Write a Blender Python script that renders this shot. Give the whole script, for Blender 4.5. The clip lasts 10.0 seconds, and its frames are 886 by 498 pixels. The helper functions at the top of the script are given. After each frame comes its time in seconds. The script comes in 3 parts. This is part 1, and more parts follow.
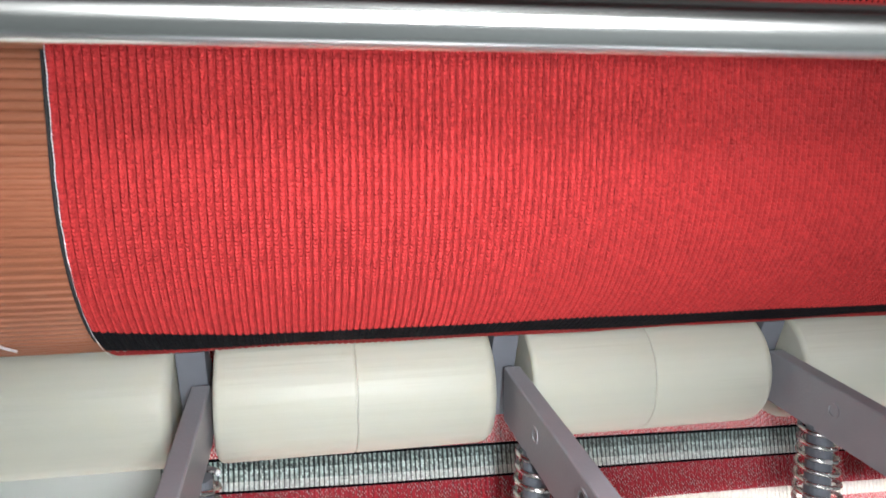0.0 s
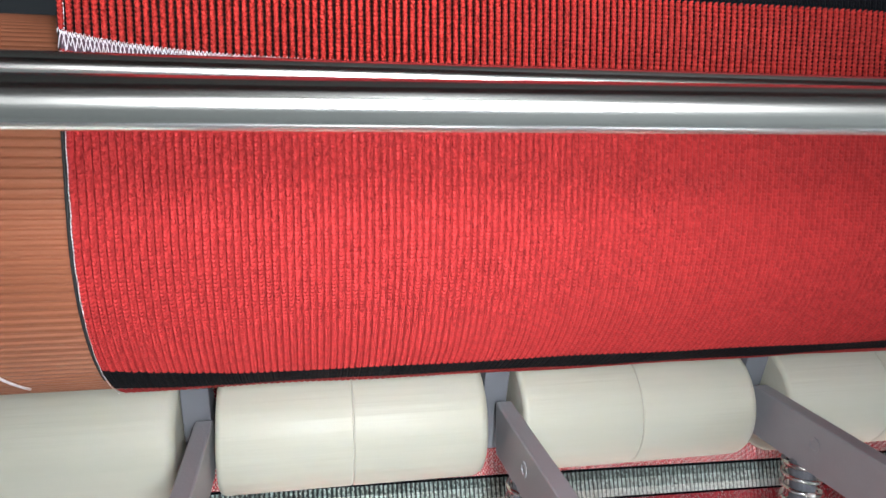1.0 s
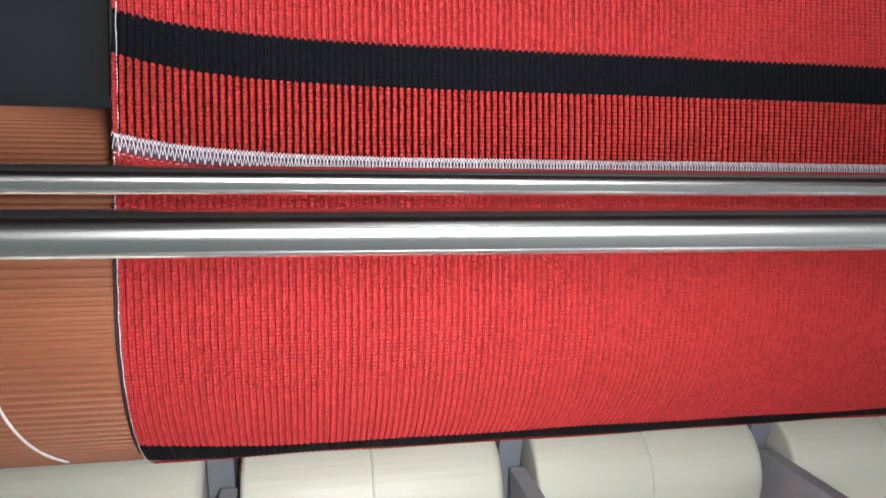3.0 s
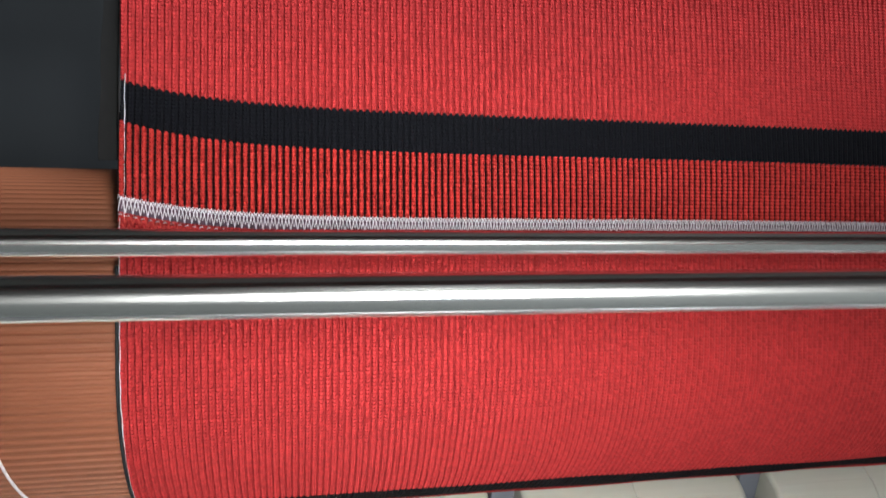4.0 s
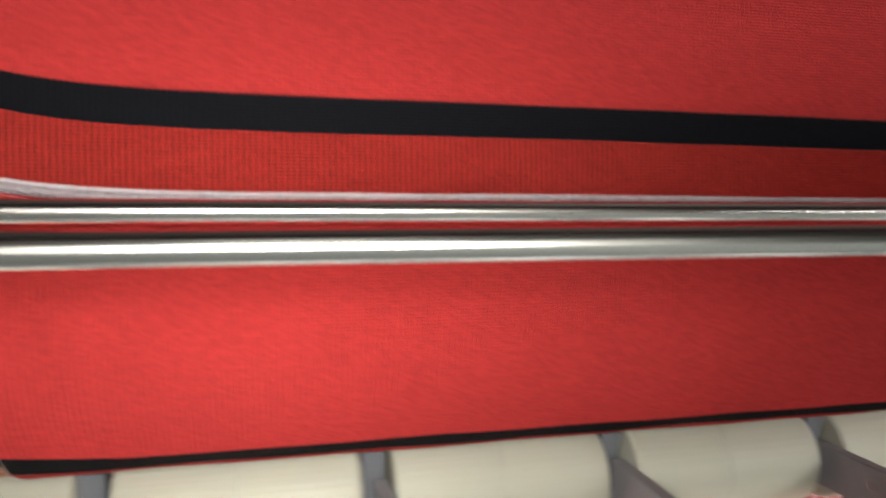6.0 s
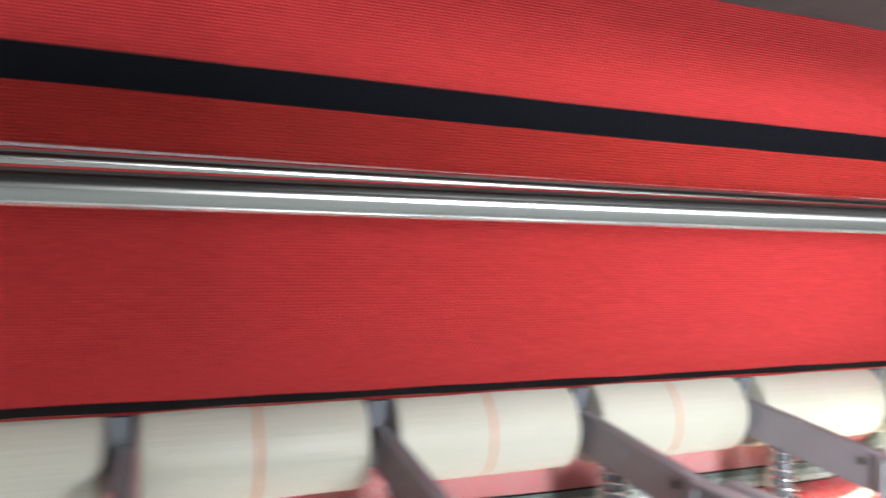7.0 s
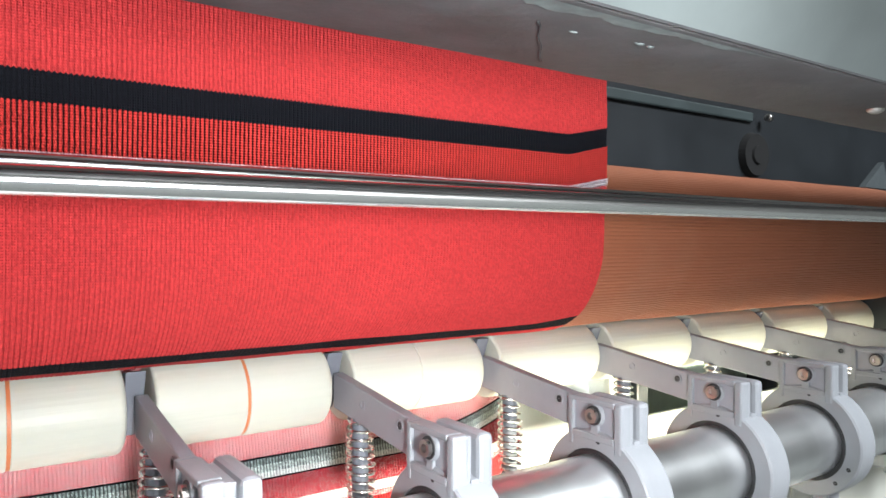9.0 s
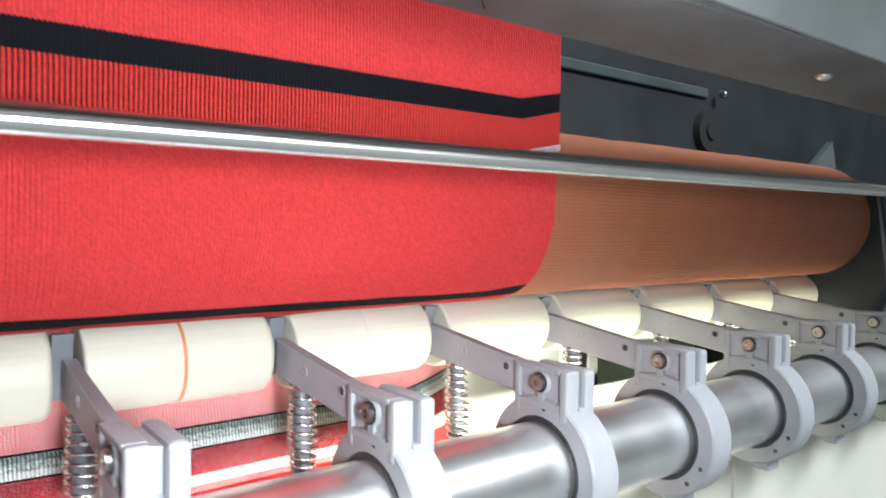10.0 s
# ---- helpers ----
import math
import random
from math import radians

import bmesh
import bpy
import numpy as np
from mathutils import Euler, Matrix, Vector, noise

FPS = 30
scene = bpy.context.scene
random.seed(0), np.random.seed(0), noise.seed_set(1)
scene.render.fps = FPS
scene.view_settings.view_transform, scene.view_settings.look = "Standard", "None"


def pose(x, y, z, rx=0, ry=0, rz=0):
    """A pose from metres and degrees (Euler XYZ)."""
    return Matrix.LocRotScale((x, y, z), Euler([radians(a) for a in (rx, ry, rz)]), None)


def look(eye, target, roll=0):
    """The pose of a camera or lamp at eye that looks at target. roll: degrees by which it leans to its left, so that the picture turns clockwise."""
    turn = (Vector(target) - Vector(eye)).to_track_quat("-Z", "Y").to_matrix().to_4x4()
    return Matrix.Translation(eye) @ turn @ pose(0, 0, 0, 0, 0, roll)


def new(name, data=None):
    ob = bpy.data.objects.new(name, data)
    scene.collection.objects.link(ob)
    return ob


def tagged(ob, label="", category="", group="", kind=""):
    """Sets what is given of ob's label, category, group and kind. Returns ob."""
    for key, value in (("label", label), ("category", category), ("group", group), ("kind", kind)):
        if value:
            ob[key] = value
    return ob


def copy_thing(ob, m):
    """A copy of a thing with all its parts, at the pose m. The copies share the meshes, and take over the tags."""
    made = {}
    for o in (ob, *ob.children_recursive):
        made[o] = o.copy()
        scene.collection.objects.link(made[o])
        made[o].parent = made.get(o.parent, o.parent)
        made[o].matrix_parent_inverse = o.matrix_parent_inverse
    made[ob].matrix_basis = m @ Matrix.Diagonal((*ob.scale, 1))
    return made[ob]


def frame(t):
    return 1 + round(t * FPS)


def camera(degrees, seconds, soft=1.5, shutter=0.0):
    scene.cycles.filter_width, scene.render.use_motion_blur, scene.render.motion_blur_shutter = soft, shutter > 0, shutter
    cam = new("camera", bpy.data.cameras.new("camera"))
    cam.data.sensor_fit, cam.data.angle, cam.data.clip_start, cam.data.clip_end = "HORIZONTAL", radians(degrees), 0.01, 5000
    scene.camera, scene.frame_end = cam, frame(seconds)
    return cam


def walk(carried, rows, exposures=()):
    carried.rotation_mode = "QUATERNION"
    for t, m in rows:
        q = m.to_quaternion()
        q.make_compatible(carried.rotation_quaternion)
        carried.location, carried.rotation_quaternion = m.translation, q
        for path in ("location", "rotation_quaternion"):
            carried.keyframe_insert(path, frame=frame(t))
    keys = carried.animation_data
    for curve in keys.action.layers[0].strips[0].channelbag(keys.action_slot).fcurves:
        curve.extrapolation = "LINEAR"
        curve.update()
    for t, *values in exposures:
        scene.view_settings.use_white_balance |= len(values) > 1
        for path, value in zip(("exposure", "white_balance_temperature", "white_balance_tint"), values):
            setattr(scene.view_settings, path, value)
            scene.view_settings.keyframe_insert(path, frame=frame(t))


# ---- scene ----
# The camera and its path: seconds, eye, heading to the right, tilt up, lean (degrees).
cam = camera(63.9, 10.0, soft=1.5, shutter=0.5)
PATH = [
    (0, 0.0268, -0.1297, 0.0207, 11.37, -6.73, -0.28),
    (0.5, 0.0254, -0.1338, 0.0247, 10.78, -5.40, -0.29),
    (1, 0.0283, -0.1384, 0.0250, 10.96, -4.52, -0.39),
    (1.5, 0.0265, -0.1418, 0.0274, 10.44, -2.98, -0.70),
    (2, 0.0248, -0.1443, 0.0267, 10.31, -1.73, -0.81),
    (2.5, 0.0228, -0.1447, 0.0313, 10.57, -1.82, -0.64),
    (4, 0.0223, -0.1530, 0.0362, 11.35, 2.57, -0.64),
    (4.5, 0.0316, -0.1559, 0.0390, 8.47, 5.04, -0.69),
    (5, 0.0296, -0.1593, 0.0394, 10.40, 6.65, -0.84),
    (5.5, 0.0343, -0.1625, 0.0365, 11.30, 4.87, -1.08),
    (5.9, 0.0395, -0.1707, 0.0317, 13.07, 2.88, -1.22),
    (6.0, 0.0495, -0.1715, 0.0298, 13.62, 2.05, -1.22),
    (6.2, 0.0715, -0.1727, 0.0263, 14.91, 1.65, -0.51),
    (7.3, 0.2936, -0.1921, 0.0252, 24.23, -0.11, 0.41),
    (7.4, 0.2974, -0.1954, 0.0241, 25.16, -0.06, 0.15),
    (7.5, 0.2997, -0.1982, 0.0233, 25.86, 0.11, 0.04),
    (8, 0.3196, -0.2089, 0.0187, 29.74, -0.29, -0.39),
    (8.2, 0.3261, -0.2123, 0.0182, 30.76, -0.20, -0.32),
    (8.5, 0.3343, -0.2249, 0.0258, 32.53, -0.01, 0.24),
    (9, 0.3448, -0.2289, 0.0224, 34.58, -0.41, -0.02),
    (9.5, 0.3444, -0.2292, 0.0241, 35.90, -0.84, 0.48),
    (10, 0.3530, -0.2265, 0.0172, 37.80, -2.27, 0.88),
]


def facing(x, y, z, heading, tilt, lean):
    h, v = radians(heading), radians(tilt)
    way = Vector((math.sin(h) * math.cos(v), math.cos(h) * math.cos(v), math.sin(v)))
    eye = Vector((x, y, z))
    return look(eye, eye + way, lean)


walk(cam, [(t, facing(*row)) for t, *row in PATH],
     exposures=[(0, -0.42, 6250, 10), (0.5, -0.46, 6250, 10), (1.0, -0.38, 6250, 10), (2.5, -0.4, 6300, 10), (4.0, -0.68, 6400, 10), (5.0, -0.62, 7000, 10), (5.5, -0.66, 7900, 9), (5.9, -0.64, 7500, 9), (6.2, -0.4, 6700, 9), (7.3, -0.2, 6450, 10), (8.2, -0.34, 6450, 10), (8.5, -0.38, 6450, 10), (9.0, -0.1, 6400, 10), (9.5, -0.18, 6350, 10), (10.0, -0.06, 6350, 10)])

# ---- light ----
world = bpy.data.worlds.new("world")
scene.world = world
world.use_nodes = True
world.node_tree.nodes["Background"].inputs[0].default_value = (0.75, 0.85, 1.0, 1)
world.node_tree.nodes["Background"].inputs[1].default_value = 0.06


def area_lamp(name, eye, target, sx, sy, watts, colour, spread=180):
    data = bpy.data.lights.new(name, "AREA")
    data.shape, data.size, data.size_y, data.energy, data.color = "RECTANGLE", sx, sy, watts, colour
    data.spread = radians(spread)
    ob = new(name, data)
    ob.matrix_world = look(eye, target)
    return tagged(ob, "unseen fixed lamp lighting the rollers and cloth", "lamp")


# Two fixed lamps stand in for one torch that moves with the camera.
area_lamp("torch_stand_in", (0.048, -0.190, 0.026), (0.048, 0.0, 0.022), 0.022, 0.06, 0.395, (0.99, 0.99, 0.955), 96)
area_lamp("torch_stand_in", (0.378, -0.33, 0.012), (0.47, 0.0, 0.0), 0.05, 0.05, 1.04, (0.97, 0.99, 1.0), 104)
area_lamp("machine_lamp", (0.73, -0.012, -0.114), (0.73, 0.08, -0.078), 0.42, 0.010, 1.05, (1.0, 0.94, 0.70), 110)
area_lamp("machine_lamp", (0.18, -0.012, -0.114), (0.18, 0.08, -0.085), 0.62, 0.010, 0.38, (1.0, 0.98, 0.92), 80)
# Unseen ceiling lamp, added to brighten the tube, clamps and far levers.
ceiling_fill = area_lamp("ceiling_fill", (1.15, -1.9, 1.75), (0.7, 0.0, 0.0), 1.3, 0.5, 165, (0.93, 0.98, 1.0))
tagged(ceiling_fill, "unseen cold white ceiling lamp added as fill", "lamp")

# ---- materials ----


def material(name, base, rough=0.5, metal=0.0, noise_scale=60.0, vary=0.12, bump=0.0, bump_scale=400.0, stain=0.0, stain_scale=12.0,
             stain_colour=(0.05, 0.045, 0.04), stretch=(1, 1, 1), aniso=0.0, sub=0.0, rough_vary=0.08, sheen=0.0, gloss=0.5):
    m = bpy.data.materials.new(name)
    m.use_nodes = True
    nt = m.node_tree
    n, link = nt.nodes, nt.links.new
    b = n["Principled BSDF"]
    co = n.new("ShaderNodeTexCoord")
    mp = n.new("ShaderNodeMapping")
    mp.inputs["Scale"].default_value = stretch
    link(co.outputs["Object"], mp.inputs["Vector"])
    t1 = n.new("ShaderNodeTexNoise")
    t1.inputs["Scale"].default_value, t1.inputs["Detail"].default_value = noise_scale, 5
    link(mp.outputs[0], t1.inputs["Vector"])
    mul = n.new("ShaderNodeMapRange")
    mul.inputs[3].default_value, mul.inputs[4].default_value = 1 - vary, 1 + vary
    mul.inputs[1].default_value, mul.inputs[2].default_value = 0.3, 0.7
    link(t1.outputs["Fac"], mul.inputs[0])
    mix = n.new("ShaderNodeVectorMath")
    mix.operation = "SCALE"
    mix.inputs[0].default_value = base
    link(mul.outputs[0], mix.inputs["Scale"])
    out = mix.outputs[0]
    if stain:
        t2 = n.new("ShaderNodeTexNoise")
        t2.inputs["Scale"].default_value, t2.inputs["Detail"].default_value, t2.inputs["Roughness"].default_value = stain_scale, 8, 0.65
        link(co.outputs["Object"], t2.inputs["Vector"])
        r2 = n.new("ShaderNodeMapRange")
        r2.inputs[1].default_value, r2.inputs[2].default_value, r2.inputs[4].default_value = 0.48, 0.72, stain
        link(t2.outputs["Fac"], r2.inputs[0])
        mx = n.new("ShaderNodeMix")
        mx.data_type = "RGBA"
        link(r2.outputs[0], mx.inputs[0])
        link(out, mx.inputs[6])
        mx.inputs[7].default_value = (*stain_colour, 1)
        out = mx.outputs[2]
    link(out, b.inputs["Base Color"])
    rr = n.new("ShaderNodeMapRange")
    rr.inputs[3].default_value, rr.inputs[4].default_value = max(rough - rough_vary, 0.02), min(rough + rough_vary, 1)
    link(t1.outputs["Fac"], rr.inputs[0])
    link(rr.outputs[0], b.inputs["Roughness"])
    b.inputs["Metallic"].default_value = metal
    b.inputs["Specular IOR Level"].default_value = gloss
    if sheen:
        b.inputs["Sheen Weight"].default_value = sheen
    if sub:
        b.inputs["Subsurface Weight"].default_value = sub
        b.inputs["Subsurface Radius"].default_value = (1.0, 0.9, 0.7)
        b.inputs["Subsurface Scale"].default_value = 0.004
    if aniso:
        b.inputs["Anisotropic"].default_value = aniso
        tg = n.new("ShaderNodeTangent")
        tg.direction_type, tg.axis = "RADIAL", "X"
        link(tg.outputs[0], b.inputs["Tangent"])
        b.inputs["Anisotropic Rotation"].default_value = 0.25
    if bump:
        t3 = n.new("ShaderNodeTexNoise")
        t3.inputs["Scale"].default_value, t3.inputs["Detail"].default_value = bump_scale, 4
        link(mp.outputs[0], t3.inputs["Vector"])
        bp = n.new("ShaderNodeBump")
        bp.inputs["Strength"].default_value, bp.inputs["Distance"].default_value = bump, 0.001
        link(t3.outputs["Fac"], bp.inputs["Height"])
        link(bp.outputs[0], b.inputs["Normal"])
    return m


def knit(name, yarn, between=None, rough=0.75, gloss=0.12, depth=0.0004, slot=0.3, sheen=0.0, spark=0.12, metal=0.0, flecks=None, share=0.0):
    """Knitted yarn: u counts the wales, v the courses. between: the yarn behind an open rib; flecks: a second colour in
    a share of the stitches.
    """
    m = bpy.data.materials.new(name)
    m.use_nodes = True
    nt = m.node_tree
    n, link = nt.nodes, nt.links.new
    b = n["Principled BSDF"]

    def op(kind, a, c=None, clamp=False):
        k = n.new("ShaderNodeMath")
        k.operation, k.use_clamp = kind, clamp
        for i, v in enumerate((a, c)):
            if v is None:
                continue
            if isinstance(v, (int, float)):
                k.inputs[i].default_value = v
            else:
                link(v, k.inputs[i])
        return k.outputs[0]

    def blend(fac, first, second):
        mx = n.new("ShaderNodeMix")
        mx.data_type = "RGBA"
        link(fac, mx.inputs[0])
        link(first, mx.inputs[6])
        if isinstance(second, tuple):
            mx.inputs[7].default_value = (*second, 1)
        else:
            link(second, mx.inputs[7])
        return mx.outputs[2]

    def scaled(colour, by):
        sc = n.new("ShaderNodeVectorMath")
        sc.operation = "SCALE"
        sc.inputs[0].default_value = colour
        link(by, sc.inputs["Scale"])
        return sc.outputs[0]

    uv = n.new("ShaderNodeUVMap")
    sep = n.new("ShaderNodeSeparateXYZ")
    link(uv.outputs[0], sep.inputs[0])
    u, v = sep.outputs[0], sep.outputs[1]
    wob = n.new("ShaderNodeTexNoise")
    wob.inputs["Scale"].default_value, wob.inputs["Detail"].default_value = 0.5, 3
    link(uv.outputs[0], wob.inputs["Vector"])
    shift = op("MULTIPLY", op("SUBTRACT", wob.outputs["Fac"], 0.5), 0.22)
    d = op("ABSOLUTE", op("SUBTRACT", op("FRACT", u), 0.5))
    run = op("ADD", op("ADD", v, shift), op("MULTIPLY", d, 0.9))
    p = op("FRACT", run)
    bulge = op("SUBTRACT", 1.0, op("POWER", op("ABSOLUTE", op("SUBTRACT", op("MULTIPLY", p, 2.0), 1.0)), 2.0))
    leg = op("SUBTRACT", 1.0, op("POWER", op("ABSOLUTE", op("MULTIPLY", op("SUBTRACT", d, 0.25), 4.0)), 2.0))
    leg = op("MAXIMUM", leg, op("MULTIPLY", op("LESS_THAN", d, 0.25), 0.5))
    crown = op("SUBTRACT", 1.0, op("POWER", op("MULTIPLY", d, 2.0), 2.5))
    fine = n.new("ShaderNodeTexNoise")
    fine.inputs["Scale"].default_value, fine.inputs["Detail"].default_value = 5.0, 4
    link(uv.outputs[0], fine.inputs["Vector"])
    height = op("ADD", op("MULTIPLY", crown, 0.52), op("MULTIPLY", leg, op("ADD", op("MULTIPLY", bulge, 0.65), 0.1)))
    height = op("ADD", height, op("MULTIPLY", fine.outputs["Fac"], 0.18))
    bp = n.new("ShaderNodeBump")
    bp.inputs["Strength"].default_value, bp.inputs["Distance"].default_value = 0.9, depth
    link(height, bp.inputs["Height"])
    link(bp.outputs[0], b.inputs["Normal"])
    soft = n.new("ShaderNodeTexNoise")
    soft.inputs["Scale"].default_value, soft.inputs["Detail"].default_value = 0.06, 4
    link(uv.outputs[0], soft.inputs["Vector"])
    tone = op("ADD", op("MULTIPLY", fine.outputs["Fac"], 0.5), op("ADD", op("MULTIPLY", soft.outputs["Fac"], 0.1), 0.7))
    cell = n.new("ShaderNodeCombineXYZ")
    link(op("FLOOR", op("MULTIPLY", u, 2.0)), cell.inputs[0])
    link(op("FLOOR", run), cell.inputs[1])
    chance = n.new("ShaderNodeTexWhiteNoise")
    chance.noise_dimensions = "2D"
    link(cell.outputs[0], chance.inputs["Vector"])
    tone = op("MULTIPLY", tone, op("ADD", op("MULTIPLY", chance.outputs["Value"], 2 * spark), 1 - spark))
    out = scaled(yarn, tone)
    if flecks:
        beat = op("FRACT", op("ADD", op("MULTIPLY", u, 1.5), op("MULTIPLY", op("FLOOR", run), 0.5)))
        clump = op("ADD", op("MULTIPLY", chance.outputs["Value"], 0.3), op("MULTIPLY", beat, 0.7))
        out = blend(op("MULTIPLY", op("LESS_THAN", clump, share), op("GREATER_THAN", bulge, 0.45)), out, scaled(flecks, tone))
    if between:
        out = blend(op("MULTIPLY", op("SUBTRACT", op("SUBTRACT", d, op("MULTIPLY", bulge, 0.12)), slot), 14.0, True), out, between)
    link(out, b.inputs["Base Color"])
    b.inputs["Roughness"].default_value = rough
    b.inputs["Specular IOR Level"].default_value = gloss
    b.inputs["Sheen Weight"].default_value = sheen
    b.inputs["Metallic"].default_value = metal
    return m


RED = (0.475, 0.037, 0.039)
red_knit = knit("red_knit", RED, depth=0.00055, spark=0.16)
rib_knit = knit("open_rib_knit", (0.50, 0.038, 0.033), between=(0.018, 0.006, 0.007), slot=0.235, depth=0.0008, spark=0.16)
black_knit = knit("black_knit", (0.005, 0.0055, 0.008), gloss=0.10, rough=0.85)
white_knit = knit("white_knit", (0.80, 0.74, 0.70), spark=0.08)
pink_knit = knit("red_white_knit", (0.56, 0.06, 0.08), gloss=0.5, rough=0.55, spark=0.2, flecks=(0.85, 0.66, 0.66), share=0.50, depth=0.0006)
silver_knit = knit("silver_knit", (0.80, 0.84, 0.82), between=(0.05, 0.08, 0.08), slot=0.30, gloss=0.8, rough=0.4, spark=0.25, metal=0.1, depth=0.0006)
lurex_knit = knit("black_silver_knit", (0.26, 0.34, 0.33), between=(0.008, 0.02, 0.022), slot=0.17, gloss=0.9, rough=0.4, spark=0.6, depth=0.0006, flecks=(0.02, 0.04, 0.04), share=0.25)
teal_knit = knit("teal_silver_knit", (0.50, 0.60, 0.58), between=(0.02, 0.04, 0.042), slot=0.23, gloss=0.9, rough=0.4, spark=0.5, depth=0.0006)
# Near-white flecks put the glitter yarn's glints into the colour.
glitter_knit = knit("red_glitter_knit", (0.42, 0.012, 0.03), gloss=0.7, rough=0.45, spark=0.3, flecks=(0.92, 0.72, 0.74), share=0.24, depth=0.0006)
white_thread = material("white_thread", (0.78, 0.74, 0.80), 0.7, noise_scale=900, vary=0.15, bump=0.3, bump_scale=3000)
red_thread = material("red_thread", (0.6, 0.05, 0.04), 0.75, noise_scale=900, vary=0.2, bump=0.3, bump_scale=3000)
edge_shadow_black = material("edge_shadow_black", (0.012, 0.012, 0.014), 0.8, noise_scale=900, vary=0.2)
brown_rubber = material("brown_rubber", (0.265, 0.090, 0.044), 0.55, noise_scale=30, vary=0.12, bump=0.15, bump_scale=900, stain=0.25, stain_scale=9, stain_colour=(0.30, 0.16, 0.10), stretch=(0.2, 1, 1))
cream_plastic = material("cream_plastic", (0.47, 0.475, 0.415), 0.42, noise_scale=160, vary=0.04, bump=0.22, bump_scale=600, stretch=(0.03, 1, 1), sub=0.35, rough_vary=0.1, gloss=0.25, stain=0.12, stain_scale=30, stain_colour=(0.50, 0.44, 0.34))
orange_ring = material("orange_ring", (0.50, 0.16, 0.06), 0.5, noise_scale=300, vary=0.1, sub=0.2)
pale_ring = material("pale_ring", (0.40, 0.385, 0.33), 0.45, noise_scale=300, vary=0.1)
hub_plastic = material("hub_plastic", (0.13, 0.14, 0.165), 0.45, noise_scale=120, vary=0.08)
arm_plastic = material("arm_plastic", (0.27, 0.275, 0.305), 0.42, noise_scale=90, vary=0.06, bump=0.1, bump_scale=1200, stain=0.15, stain_scale=40, stain_colour=(0.25, 0.23, 0.24))
clamp_plastic = material("clamp_plastic", (0.25, 0.26, 0.28), 0.45, noise_scale=90, vary=0.05, bump=0.12, bump_scale=1500, stain=0.12, stain_scale=40, stain_colour=(0.3, 0.29, 0.3))
dark_rubber = material("dark_rubber", (0.02, 0.02, 0.022), 0.6, noise_scale=200, vary=0.2)
chrome = material("chrome", (0.80, 0.81, 0.80), 0.24, 1.0, noise_scale=40, vary=0.05, stretch=(0.3, 1, 1), aniso=0.75, rough_vary=0.05)
galvanised = material("galvanised_steel", (0.82, 0.83, 0.84), 0.31, 0.97, noise_scale=26, vary=0.14, bump=0.06, bump_scale=220, stretch=(1, 0.12, 0.12), rough_vary=0.08)
spring_steel = material("spring_steel", (0.62, 0.62, 0.62), 0.25, 1.0, noise_scale=300, vary=0.15)
bolt_steel = material("bolt_steel", (0.5, 0.48, 0.46), 0.3, 1.0, noise_scale=300, vary=0.1)
bright_steel = material("bright_steel", (0.74, 0.77, 0.75), 0.42, 0.55, noise_scale=25, vary=0.08, bump=0.05, bump_scale=200, stretch=(0.15, 1, 1), stain=0.15, stain_scale=14, stain_colour=(0.45, 0.47, 0.45))
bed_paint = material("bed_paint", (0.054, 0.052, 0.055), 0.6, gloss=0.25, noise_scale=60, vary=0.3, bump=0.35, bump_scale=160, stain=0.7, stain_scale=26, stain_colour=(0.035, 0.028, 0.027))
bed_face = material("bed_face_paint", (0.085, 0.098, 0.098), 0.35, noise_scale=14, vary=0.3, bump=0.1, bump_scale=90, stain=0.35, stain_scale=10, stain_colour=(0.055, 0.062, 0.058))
shadow_knob_black = material("shadow_knob_black", (0.0025, 0.0025, 0.003), 0.95, noise_scale=500, vary=0.2)
chipped = material("chipped_paint", (0.12, 0.138, 0.138), 0.75, gloss=0.15, noise_scale=200, vary=0.25, bump=0.3, bump_scale=300)
dark_panel = material("dark_panel_paint", (0.011, 0.0135, 0.0165), 0.45, noise_scale=20, vary=0.2, stain=0.3, stain_scale=8, stain_colour=(0.02, 0.022, 0.025))
slate_paint = material("slate_paint", (0.014, 0.020, 0.025), 0.4, noise_scale=30, vary=0.15, stain=0.3, stain_scale=20)
cover_paint = material("cover_paint", (0.52, 0.52, 0.47), 0.5, noise_scale=15, vary=0.05, bump=0.08, bump_scale=500)
wall_paint = material("wall_paint", (0.22, 0.22, 0.21), 0.8, noise_scale=3, vary=0.08)
floor_paint = material("floor_paint", (0.22, 0.23, 0.22), 0.6, noise_scale=5, vary=0.15, stain=0.3, stain_scale=2)

# ---- mesh helpers ----


def part(name, bm, mat, parent=None, label=""):
    for e in bm.edges:
        if len(e.link_faces) == 2 and e.calc_face_angle(0) > radians(32):
            e.smooth = False
    me = bpy.data.meshes.new(name)
    bm.to_mesh(me)
    bm.free()
    for m in (mat if isinstance(mat, (list, tuple)) else [mat]):
        me.materials.append(m)
    ob = new(name, me)
    if parent is not None:
        ob.parent = parent
    if label:
        ob["label"] = label
    return ob


def thing(name, at, label, category, group="", kind=""):
    ob = new(name)
    ob.location = at
    ob.empty_display_size = 0.01
    return tagged(ob, label, category, group, kind)


